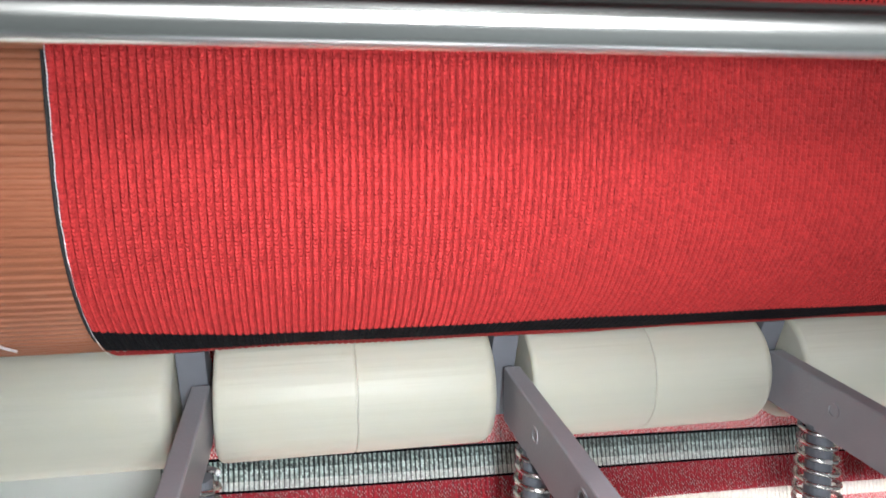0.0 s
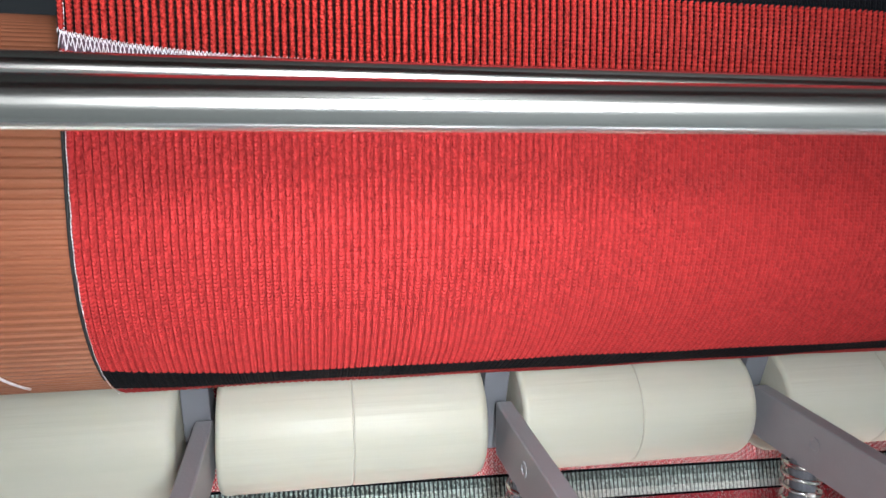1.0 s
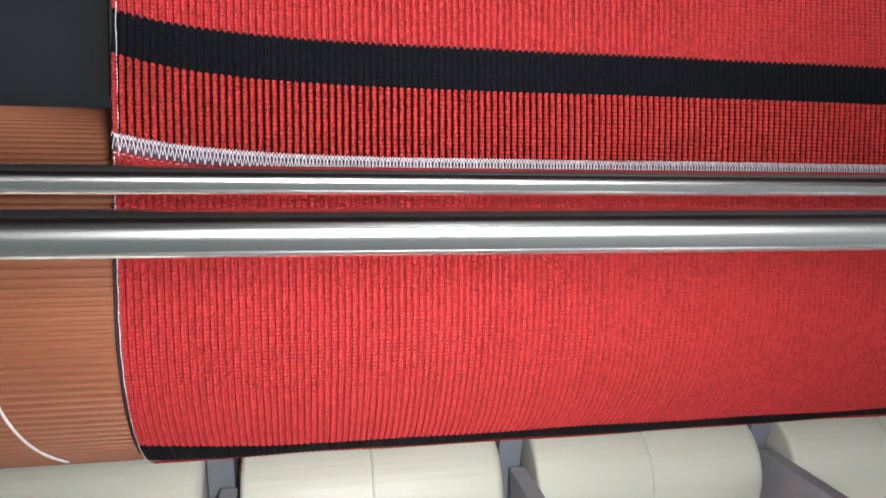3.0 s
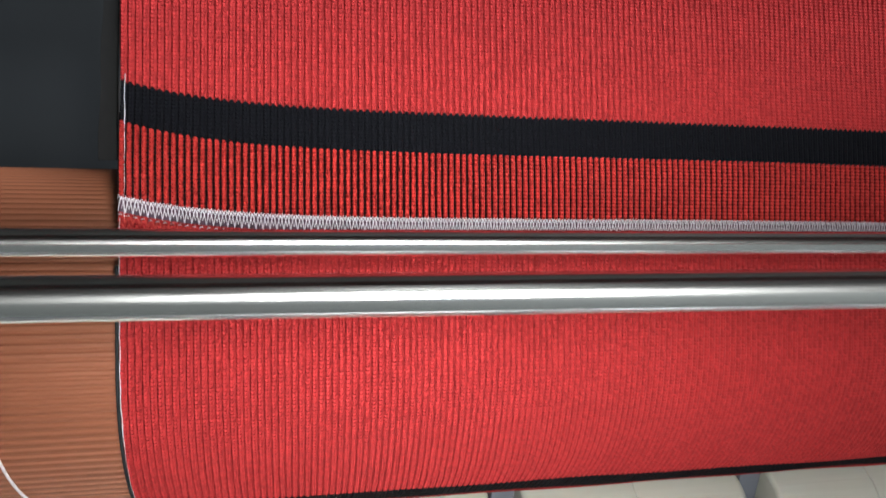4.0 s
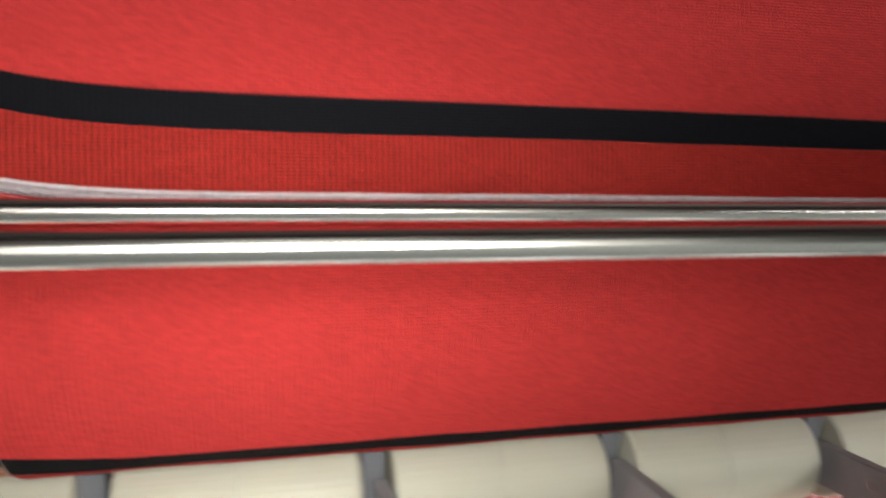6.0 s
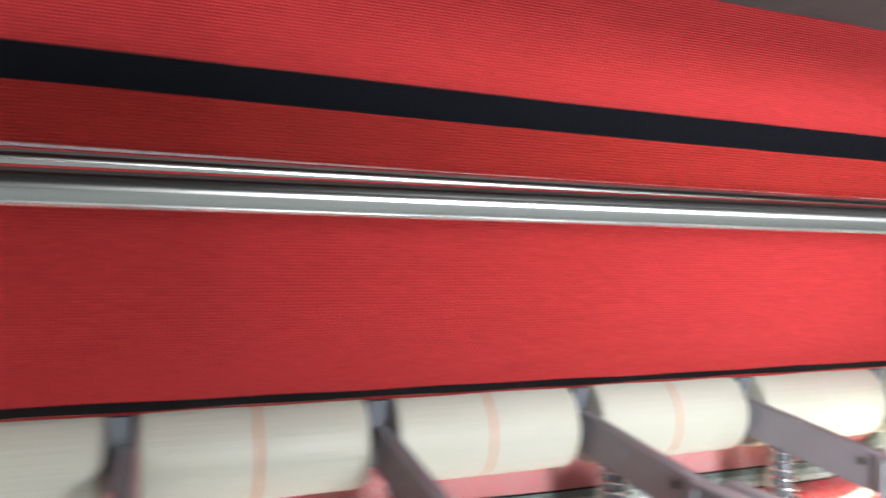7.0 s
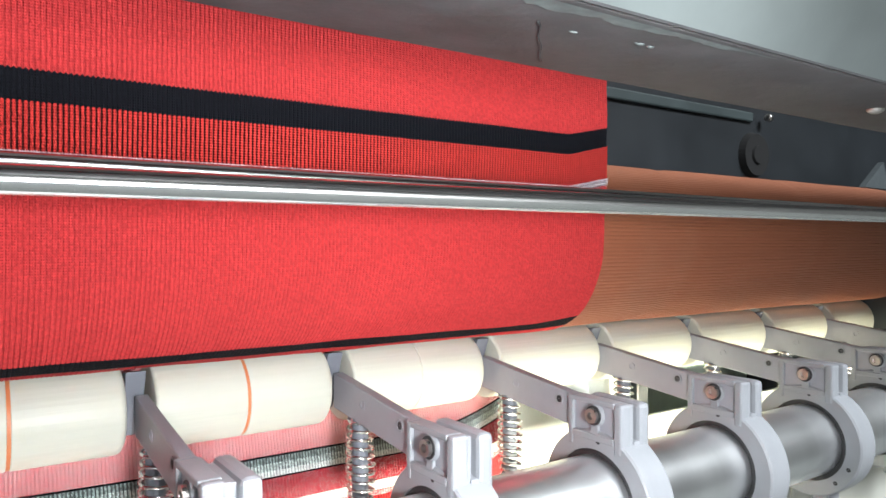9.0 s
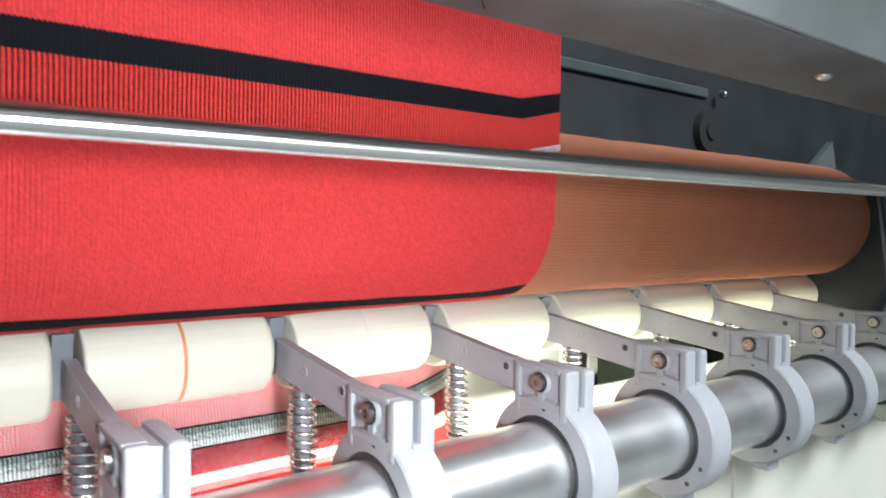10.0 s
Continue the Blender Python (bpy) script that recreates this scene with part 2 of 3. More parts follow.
def add_box(bm, x0, x1, y0, y1, z0, z1, bevel=0.0):
    vs = [bm.verts.new((x, y, z)) for x in (x0, x1) for y in (y0, y1) for z in (z0, z1)]
    fs = [bm.faces.new([vs[i] for i in q]) for q in ((0, 1, 3, 2), (4, 6, 7, 5), (0, 4, 5, 1), (2, 3, 7, 6), (0, 2, 6, 4), (1, 5, 7, 3))]
    if bevel:
        es = list({e for f in fs for e in f.edges})
        bmesh.ops.bevel(bm, geom=es, offset=bevel, segments=2, affect="EDGES", profile=0.5)
    return bm


def add_prism(bm, outline, x0, x1, bevel=0.0):
    """A prism along x with the (y, z) outline."""
    a = [bm.verts.new((x0, y, z)) for y, z in outline]
    c = [bm.verts.new((x1, y, z)) for y, z in outline]
    fs = [bm.faces.new(a), bm.faces.new(c[::-1])]
    k = len(a)
    fs += [bm.faces.new((a[i], c[i], c[(i + 1) % k], a[(i + 1) % k])) for i in range(k)]
    bmesh.ops.recalc_face_normals(bm, faces=fs)
    if bevel:
        es = list({e for f in fs for e in f.edges})
        bmesh.ops.bevel(bm, geom=es, offset=bevel, segments=2, affect="EDGES", profile=0.5)
    return bm


def add_lathe(bm, profile, y, z, n=48, smooth=True):
    """Turns (x, radius) rows about an axis along x."""
    rings = [[bm.verts.new((x, y + r * math.cos(a), z + r * math.sin(a))) for a in (2 * math.pi * i / n for i in range(n))] for x, r in profile]
    for p, q in zip(rings, rings[1:]):
        for i in range(n):
            f = bm.faces.new((p[i], p[(i + 1) % n], q[(i + 1) % n], q[i]))
            f.smooth = smooth
    return rings


def lathe(profile, y, z, n=48, caps=True):
    bm = bmesh.new()
    rings = add_lathe(bm, profile, y, z, n)
    if caps:
        for ring in (rings[0], rings[-1]):
            bm.faces.new(ring)
    bmesh.ops.recalc_face_normals(bm, faces=bm.faces)
    return bm


def add_tube(bm, pts, r, n=6):
    """A round thread or wire along points."""
    rings = []
    for i, p in enumerate(pts):
        p = Vector(p)
        way = (Vector(pts[min(i + 1, len(pts) - 1)]) - Vector(pts[max(i - 1, 0)])).normalized()
        side = way.cross(Vector((0.31, 0.9, 0.29))).normalized()
        up = way.cross(side)
        rings.append([bm.verts.new(p + r * (math.cos(a) * side + math.sin(a) * up)) for a in (2 * math.pi * k / n for k in range(n))])
    for p, q in zip(rings, rings[1:]):
        for k in range(n):
            bm.faces.new((p[k], p[(k + 1) % n], q[(k + 1) % n], q[k])).smooth = True
    bm.faces.new(rings[0][::-1])
    bm.faces.new(rings[-1])


# ---- plan, in metres; x runs along the rollers, y away from the camera ----
PITCH = 0.08
ROLL_Y, ROLL_Z, ROLL_R = 0.0465, 0.0224, 0.0437
CLOTH_R = 0.0446
NIP_Y, NIP_Z, NIP_R = 0.0570, -0.0387, 0.0168
SHIFT = 0.0033
TUBE_Y, TUBE_Z, TUBE_R = -0.0305, -0.0820, 0.0187
XL, XR = -0.0138, 0.5950

# ---- the room round the machine ----
bm = bmesh.new()
add_box(bm, -2.5, 3.5, -3.0, 2.0, -0.80, -0.75)
tagged(part("floor", bm, floor_paint), "grey painted workshop floor under the machine", "floor", kind="structure")
for nm, b6 in (("wall_north", (-2.5, 3.5, 2.0, 2.1, -0.75, 1.9)), ("wall_south", (-2.5, 3.5, -3.1, -3.0, -0.75, 1.9)),
               ("wall_west", (-2.6, -2.5, -3.0, 2.0, -0.75, 1.9)), ("wall_east", (3.5, 3.6, -3.0, 2.0, -0.75, 1.9))):
    bm = bmesh.new()
    add_box(bm, *b6)
    tagged(part(nm, bm, wall_paint), "plain pale grey workshop wall", "wall", kind="structure")
bm = bmesh.new()
add_box(bm, -2.5, 3.5, -3.0, 2.0, 1.9, 2.0)
tagged(part("ceiling", bm, wall_paint), "plain pale grey workshop ceiling", "ceiling", kind="structure")

# ---- machine frame ----
# Dark panel behind the take-down roller, with its rail, knob and bracket.
back = thing("back_panel", (0.3, 0.15, 0.1), "dark slate metal panel behind the rubber roller", "machine panel")
back.location = (0, 0, 0)
bm = bmesh.new()
add_box(bm, -0.6, 1.46, 0.150, 0.160, -0.40, 0.34, 0.001)
part("sheet", bm, dark_panel, back)
bm = bmesh.new()
add_box(bm, 0.3, 0.95, 0.1465, 0.150, 0.134, 0.143, 0.0015)
part("rail", bm, material("rail_paint", (0.030, 0.041, 0.043), 0.5, noise_scale=30, vary=0.2), back, "slate painted rail")
for x in (0.965,):
    bm = bmesh.new()
    add_lathe(bm, [(x - 0.0025, 0.001), (x - 0.0025, 0.0035), (x + 0.0025, 0.0035), (x + 0.0025, 0.001)], 0.141, 0.1385, 12)
    part("rail_screw", bm, bolt_steel, back)
knob = thing("round_knob", (0, 0, 0), "black round plastic knob on the back panel", "knob")
bm = bmesh.new()
bmesh.ops.create_cone(bm, cap_ends=True, segments=32, radius1=0.021, radius2=0.019, depth=0.006, matrix=pose(0.952, 0.147, 0.104, 90))
part("cap", bm, shadow_knob_black, knob)
bm = bmesh.new()
bmesh.ops.create_cone(bm, cap_ends=True, segments=24, radius1=0.009, radius2=0.008, depth=0.002, matrix=pose(0.952, 0.143, 0.104, 90))
part("hub", bm, shadow_knob_black, knob)
bracket = thing("corner_bracket", (0, 0, 0), "small grey triangular steel bracket", "bracket")
bm = bmesh.new()
v = [bm.verts.new(p) for p in ((1.08, 0.11, 0.078), (1.13, 0.11, 0.078), (1.12, 0.11, 0.105), (1.08, 0.116, 0.078), (1.13, 0.116, 0.078), (1.12, 0.116, 0.105))]
for q in ((0, 1, 2), (5, 4, 3), (0, 3, 4, 1), (1, 4, 5, 2), (2, 5, 3, 0)):
    bm.faces.new([v[i] for i in q])
part("plate", bm, material("bracket_paint", (0.06, 0.07, 0.075), 0.5, noise_scale=200, vary=0.2), bracket)

end_plate = thing("end_plate", (0, 0, 0), "dark slate metal end plate closing the machine frame", "machine panel")
bm = bmesh.new()
add_box(bm, 1.45, 1.46, -0.08, 0.149, -0.40, 0.34, 0.001)
part("sheet", bm, dark_panel, end_plate)
# Bearing block that carries the roller's far end, and the one at its near end.
for x0, x1 in ((0.945, 0.985), (-0.42, -0.38)):
    bearing = thing("bearing_block", (0, 0, 0), "dark slate painted bearing block of the rubber roller", "bearing block", "bearing blocks of the roller")
    bm = bmesh.new()
    add_prism(bm, [(-0.002, 0.050), (0.12, 0.050), (0.12, -0.11), (0.02, -0.11), (-0.012, -0.02)], x0, x1, 0.003)
    part("block", bm, slate_paint, bearing)
    part("bearing_ring", lathe([(x0 - 0.004, 0.016), (x0 - 0.004, 0.030), (x1 + 0.004, 0.030), (x1 + 0.004, 0.016)], ROLL_Y, ROLL_Z, 40), bolt_steel, bearing)

# Needle-bed beam above: worn underside, coloured darker than the front face.
beam = thing("needle_bed_beam", (0, 0, 0), "grey painted needle bed beam with worn chipped lower edge", "machine beam")
bm = bmesh.new()
nx = 180
rows = []
for i in range(nx + 1):
    x = -0.5 + 1.7 * i / nx
    w1 = 0.0006 * noise.noise(Vector((x * 30, 1.3, 0))) + 0.0003 * noise.noise(Vector((x * 110, 4.3, 0)))
    prof = [(-0.0905, 0.16), (-0.0905 + w1, 0.0692), (-0.0922 + w1, 0.0677), (-0.112, 0.0672 + 0.4 * w1), (-0.1345, 0.0666), (-0.1352 + 0.3 * w1, 0.0668), (-0.1354, 0.0672), (-0.1640, 0.124), (-0.1640, 0.16)]
    rows.append([bm.verts.new((x, y, z)) for y, z in prof])
for p, q in zip(rows, rows[1:]):
    for k in range(len(p) - 1):
        f = bm.faces.new((p[k], p[k + 1], q[k + 1], q[k]))
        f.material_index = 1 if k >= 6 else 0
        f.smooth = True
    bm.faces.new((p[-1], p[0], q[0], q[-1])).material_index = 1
bm.faces.new(rows[0]), bm.faces.new(rows[-1][::-1])
bmesh.ops.recalc_face_normals(bm, faces=bm.faces)
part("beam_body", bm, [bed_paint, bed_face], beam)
def underside(y):
    return 0.0666 + (y + 0.1345) * 0.0267


# Scraped strip along the front edge, and a few runs of paint beside it.
bm = bmesh.new()
prev = None
for i in range(71):
    f = i / 70
    x = 0.372 + 0.135 * f
    wide = max(0.0002, 0.0050 * math.sin(math.pi * f) ** 0.6 * (0.75 + 0.5 * noise.noise(Vector((x * 90, 0.4, 0))) + 0.3 * noise.noise(Vector((x * 420, 2.4, 0)))))
    pair = [bm.verts.new((x, y, underside(y) - 0.00012)) for y in (-0.1343, -0.1343 + wide)]
    if prev:
        bm.faces.new((prev[0], pair[0], pair[1], prev[1]))
    prev = pair
part("chipped_paint", bm, chipped, beam, "pale scraped strip of paint")
rng = random.Random(4)
for x, y in ((0.452, -0.1215), (0.4705, -0.1235), (0.4745, -0.1232), (0.405, -0.126)):
    bm = bmesh.new()
    bmesh.ops.create_uvsphere(bm, u_segments=12, v_segments=8, radius=0.0012, matrix=Matrix.Translation((x, y, underside(y))) @ Matrix.Diagonal((rng.uniform(0.8, 1.9), rng.uniform(0.5, 1.0), 0.35, 1)))
    part("paint_run", bm, chipped, beam)
for x, y in ((0.597, -0.116),):
    bm = bmesh.new()
    bmesh.ops.create_uvsphere(bm, u_segments=14, v_segments=8, radius=0.0028, matrix=Matrix.Translation((x, y, 0.0670)) @ Matrix.Diagonal((1, 1, 0.55, 1)))
    part("screw_head", bm, bolt_steel, beam)
bm = bmesh.new()
add_tube(bm, [(0.4408 + 0.0023 * k + 0.0004 * math.sin(1.3 * k), -0.123 + 0.00245 * k, 0.0668 + 0.00006 * k) for k in range(11)], 0.0003, 5)
part("crack", bm, dark_rubber, beam, "dark crack in the paint")
# Thin dark strip that paints a shadow line under the front face.
bm = bmesh.new()
add_box(bm, -0.5, 1.2, -0.1361, -0.1354, 0.0669, 0.0675)
part("edge_shadow_line", bm, dark_rubber, beam, "dark strip painted as the lower edge shadow line")

# Bright guide plate under the rollers and the grey cover below.
plate = thing("guide_plate", (0, 0, 0), "bright sheet steel guide plate sloping under the rollers", "metal plate")
bm = bmesh.new()
add_prism(bm, [(0.083, -0.048), (0.086, -0.048), (0.041, -0.200), (0.038, -0.200)], -0.5, 0.668, 0.0006)
part("sheet", bm, bright_steel, plate)
bm = bmesh.new()
add_prism(bm, [(0.083, -0.092), (0.086, -0.092), (0.041, -0.200), (0.038, -0.200)], 0.6685, 0.95, 0.0006)
part("lower_sheet", bm, bright_steel, plate)
bm = bmesh.new()
add_box(bm, 0.664, 0.670, 0.060, 0.100, -0.100, -0.046, 0.001)
part("end_flange", bm, bright_steel, plate)
cover = thing("lower_cover", (0, 0, 0), "pale grey painted cover sheets below the steel tube", "machine cover")
for x0, x1 in ((-0.5, 0.785), (0.787, 1.4)):
    bm = bmesh.new()
    add_box(bm, x0, x1, 0.018, 0.024, -0.60, -0.118, 0.0015)
    part("cover_sheet", bm, cover_paint, cover)
inner = thing("inner_wall", (0, 0, 0), "dark green painted inner wall of the machine", "machine panel")
bm = bmesh.new()
add_box(bm, -0.6, 0.93, 0.140, 0.148, -0.40, -0.02, 0.001)
part("sheet", bm, material("dark_green_paint", (0.42, 0.5, 0.46), 0.5, noise_scale=20, vary=0.2, stain=0.3, stain_scale=15), inner)
bm = bmesh.new()
add_box(bm, 0.735, 0.748, 0.10, 0.14, -0.14, -0.03, 0.002)
part("upright", bm, slate_paint, inner)

# ---- brown grooved rubber roller ----
roller = thing("rubber_roller", (0, 0, 0), "brown grooved rubber take-down roller", "roller")
bm = bmesh.new()
N = 146 * 6
rings = []
for x in [-0.38, -0.06] + [0.57 + 0.006 * i for i in range(62)] + [0.944]:
    ring = []
    for i in range(N):
        ph = (i % 6) / 6
        dip = 0.0 if ph < 0.45 else 0.00045 * math.sin(math.pi * (ph - 0.45) / 0.55)
        a = 2 * math.pi * i / N
        swell = 0.0004 * noise.noise(Vector((x * 14, math.cos(a) * 1.5, math.sin(a) * 1.5))) if x > 0.5 else 0
        crease = sum(0.0007 * math.exp(-((x - at - 0.012 * math.sin(a)) / 0.006) ** 2) for at in (0.668, 0.79)) if x > 0.5 else 0
        r = ROLL_R - dip + swell - crease
        ring.append(bm.verts.new((x, ROLL_Y + r * math.cos(a), ROLL_Z + r * math.sin(a))))
    rings.append(ring)
for p, q in zip(rings, rings[1:]):
    for i in range(N):
        bm.faces.new((p[i], p[(i + 1) % N], q[(i + 1) % N], q[i])).smooth = True
bm.faces.new(rings[0]), bm.faces.new(rings[-1])
bmesh.ops.recalc_face_normals(bm, faces=bm.faces)
part("rubber_sleeve", bm, brown_rubber, roller)
part("axle", lathe([(-0.46, 0.012), (1.02, 0.012)], ROLL_Y, ROLL_Z, 24), bolt_steel, roller)

# ---- the two polished rods in front of the cloth ----


def rod(at0, at1, r, label):
    ob = thing("guide_rod", (0, 0, 0), label, "metal rod", "polished guide rods")
    a, c = Vector(at0), Vector(at1)
    length = (c - a).length
    bm = lathe([(0, r - 0.0004), (0.0004, r), (length - 0.0004, r), (length, r - 0.0004)], 0, 0, 40)
    p = part("bar", bm, chrome, ob)
    p.matrix_basis = Matrix.Translation(a) @ Vector((1, 0, 0)).rotation_difference(c - a).to_matrix().to_4x4()


rod((-0.36, -0.0390, 0.0348), (1.22, -0.1259, 0.0334), 0.0029, "polished chrome rod spanning in front of the cloth")
rod((-0.38, -0.0315, 0.0430), (1.22, -0.0099, 0.0435), 0.0024, "thin polished chrome rod close to the cloth")

# ---- galvanised tube that carries the arms ----
tube = thing("carrier_tube", (0, 0, 0), "galvanised steel tube carrying the grey levers", "steel tube")
part("pipe", lathe([(-0.46, TUBE_R), (1.10, TUBE_R)], TUBE_Y + SHIFT, TUBE_Z, 64), galvanised, tube)
for x0, x1 in ((-0.463, -0.456), (1.096, 1.103)):
    part("end_plug", lathe([(x0, 0.012), (x0, TUBE_R + 0.0012), (x1, TUBE_R + 0.0012), (x1, 0.012)], TUBE_Y + SHIFT, TUBE_Z, 40), dark_rubber, tube, "black plastic plug")

# ---- press rollers between the arms ----


def press_roller(ring_mat, gap, label):
    """ring_mat: the ring between two halves; None for a roller in one piece."""
    ob = thing("press_roller", (0, 0, 0), label, "roller", "cream press rollers")
    a, c, mid = 0.0050, PITCH - 0.0045, 0.0394
    for x0, x1 in ((a, mid - gap), (mid + gap, c)) if ring_mat else ((a, c),):
        ra = 0.0016 if x0 == a else 0.0004
        rb = 0.0030 if x1 == c else 0.0004
        prof = [(x0 + 0.0001, 0.004)]
        for k in range(8):
            t = math.pi / 2 * k / 7
            prof.append((x0 + ra - ra * math.cos(t), NIP_R - ra + ra * math.sin(t)))
        for k in range(7, -1, -1):
            t = math.pi / 2 * k / 7
            prof.append((x1 - rb + rb * math.cos(t), NIP_R - rb + rb * math.sin(t)))
        prof.append((x1 - 0.0001, 0.004))
        part("roller_half" if ring_mat else "roller_body", lathe(prof, NIP_Y, NIP_Z, 64), cream_plastic, ob)
    if ring_mat:
        part("spacer_ring", lathe([(mid - 0.0012, NIP_R - 0.0003), (mid + 0.0012, NIP_R - 0.0003)], NIP_Y, NIP_Z, 56), ring_mat, ob, "thin ring between the halves")
    bm = bmesh.new()
    half = [(NIP_Y - 0.0095 + 0.0165 * math.cos(radians(a)), NIP_Z + 0.0145 * math.sin(radians(a))) for a in range(-50, 91, 10)]
    add_prism(bm, half, -0.0040, 0.0030, 0.0003)
    part("hub", bm, hub_plastic, ob, "blue-grey hub")
    return ob


plain = press_roller(pale_ring, 0.0001, "cream plastic press roller in two halves")
ringed = press_roller(orange_ring, 0.0006, "cream plastic press roller with an orange middle ring")
ringed.location = (3 * PITCH, 0, 0)
single = press_roller(None, 0.0, "smooth cream plastic press roller past the cloth")
single.location = (-2 * PITCH, 0, 0)
for k in range(-3, 12):
    if k in (-2, 0, 3):
        continue
    copy_thing(ringed if k in (4, 5) else single if k < 0 or k > 6 else plain, pose(k * PITCH, 0, 0))

# ---- press arms with clamps ----


def disc(x, y, z, r, depth, n=20, hollow=0.0):
    """A short round boss on the arm's side face, standing out towards -x; hollow: the radius of its sunken middle."""
    prof = [(x, r * 0.98), (x - depth, r), (x - depth, max(hollow, 0.0002))]
    if hollow:
        prof += [(x - depth * 0.15, hollow * 0.95), (x - depth * 0.15, 0.0002)]
    return lathe(prof, y, z, n, caps=False)


SLOPE = 0.117


def bar_top(y):
    return -0.0331 - SLOPE * (0.0462 - y)


def press_arm():
    ob = thing("roller_lever", (0, 0, 0), "grey plastic lever clamped on the steel tube", "lever", "grey roller levers")
    bm = bmesh.new()
    ys = (0.0462, -0.040)
    add_prism(bm, [(ys[0], bar_top(ys[0])), (ys[1], bar_top(ys[1])), (ys[1], bar_top(ys[1]) - 0.0134), (ys[0], bar_top(ys[0]) - 0.0150)], 0.0, 0.0046, 0.0005)
    part("bar", bm, arm_plastic, ob)
    part("rivet", disc(0.0, 0.0196, -0.0422, 0.0021, 0.0003, hollow=0.0014), arm_plastic, ob)
    eye_ring = part("bushing", disc(0.0, -0.0093, -0.0442, 0.0024, 0.0004, hollow=0.0017), clamp_plastic, ob, "pale drilled bushing")
    # Dark disc painting the shade inside the uncut bore.
    part("bore_shade", disc(-0.00012, -0.0093, -0.0442, 0.0015, 0.00012, 16), dark_rubber, eye_ring)
    # Left lug: a frame with two pockets and a boss for the bolt.
    lug = bmesh.new()
    y0, y1, z0, z1 = -0.0450, -0.0160, -0.0610, -0.0405
    xa, xb = -0.0016, 0.0060
    add_box(lug, xa + 0.0022, xb, y0 + 0.0006, y1 - 0.0006, z0, z1 - 0.0006)
    add_box(lug, xa, xb - 0.001, y0, y0 + 0.0042, z0, z1, 0.0011)
    add_box(lug, xa, xb - 0.001, y1 - 0.0028, y1, z0, z1, 0.0006)
    add_box(lug, xa, xb - 0.001, y0 + 0.004, y1 - 0.0026, z1 - 0.0022, z1, 0.0005)
    add_box(lug, xa, xb - 0.001, y0 + 0.004, y1 - 0.0026, -0.0575, -0.0545, 0.0005)
    add_box(lug, xa + 0.0003, xb - 0.001, -0.0326, -0.0284, -0.056, z1 - 0.002, 0.0004)
    add_lathe(lug, [(xa + 0.0022, 0.0048), (xa + 0.0002, 0.0045), (xa + 0.0002, 0.0001)], -0.0305, -0.0470, 24)
    part("lug", lug, clamp_plastic, ob)
    lug = bmesh.new()
    add_box(lug, 0.0088, 0.0152, y0 - 0.0004, y1 - 0.002, z0, z1 - 0.0004, 0.0019)
    add_box(lug, 0.0058, 0.0090, y0 + 0.004, y1 - 0.004, z0, z1 - 0.002, 0.0004)
    add_box(lug, 0.0058, 0.0090, y0 - 0.0003, y0 + 0.006, z0 - 0.002, -0.0555, 0.0004)
    part("lug", lug, clamp_plastic, ob)
    # Ring round the tube, with a rubber liner.
    rings = lathe([(-0.0012, 0.0212), (-0.0012, 0.0282), (-0.0004, 0.0290), (0.0128, 0.0290), (0.0136, 0.0282), (0.0136, 0.0212), (-0.0012, 0.0212)], TUBE_Y, TUBE_Z, 64, caps=False)
    part("clamp_ring", rings, clamp_plastic, ob)
    part("liner", lathe([(-0.0006, 0.0188), (-0.0006, 0.0213), (0.0130, 0.0213), (0.0130, 0.0188)], TUBE_Y, TUBE_Z, 48, caps=False), dark_rubber, ob, "black rubber liner")
    tab = bmesh.new()
    add_box(tab, 0.001, 0.0125, -0.0420, -0.0330, -0.1140, -0.1085, 0.001)
    part("tab", tab, clamp_plastic, ob)
    # Dark discs paint the shaded insides of screw holes; none is cut.
    for a in (95, 205, 230, 330):
        part("screw_hole_shade", disc(-0.0012, TUBE_Y + 0.0248 * math.cos(radians(a)), TUBE_Z + 0.0248 * math.sin(radians(a)), 0.0011, 0.00012, 12), dark_rubber, ob)
    bolt = part("bolt", disc(xa + 0.0002, -0.0305, -0.0470, 0.0030, 0.0020, 24, hollow=0.0016), bolt_steel, ob, "hexagon socket bolt head")
    # Black ring paints the shade round the bolt head.
    part("bolt_shadow_ring", lathe([(xa + 0.0002, 0.0040), (xa - 0.0002, 0.0040), (xa - 0.0002, 0.0028)], -0.0305, -0.0470, 24, caps=False), dark_rubber, bolt)
    return ob


arm = press_arm()
arm.location = (-0.0007, SHIFT, 0)
for k in range(-3, 13):
    if k:
        copy_thing(arm, pose(k * PITCH - 0.0007, SHIFT, 0))


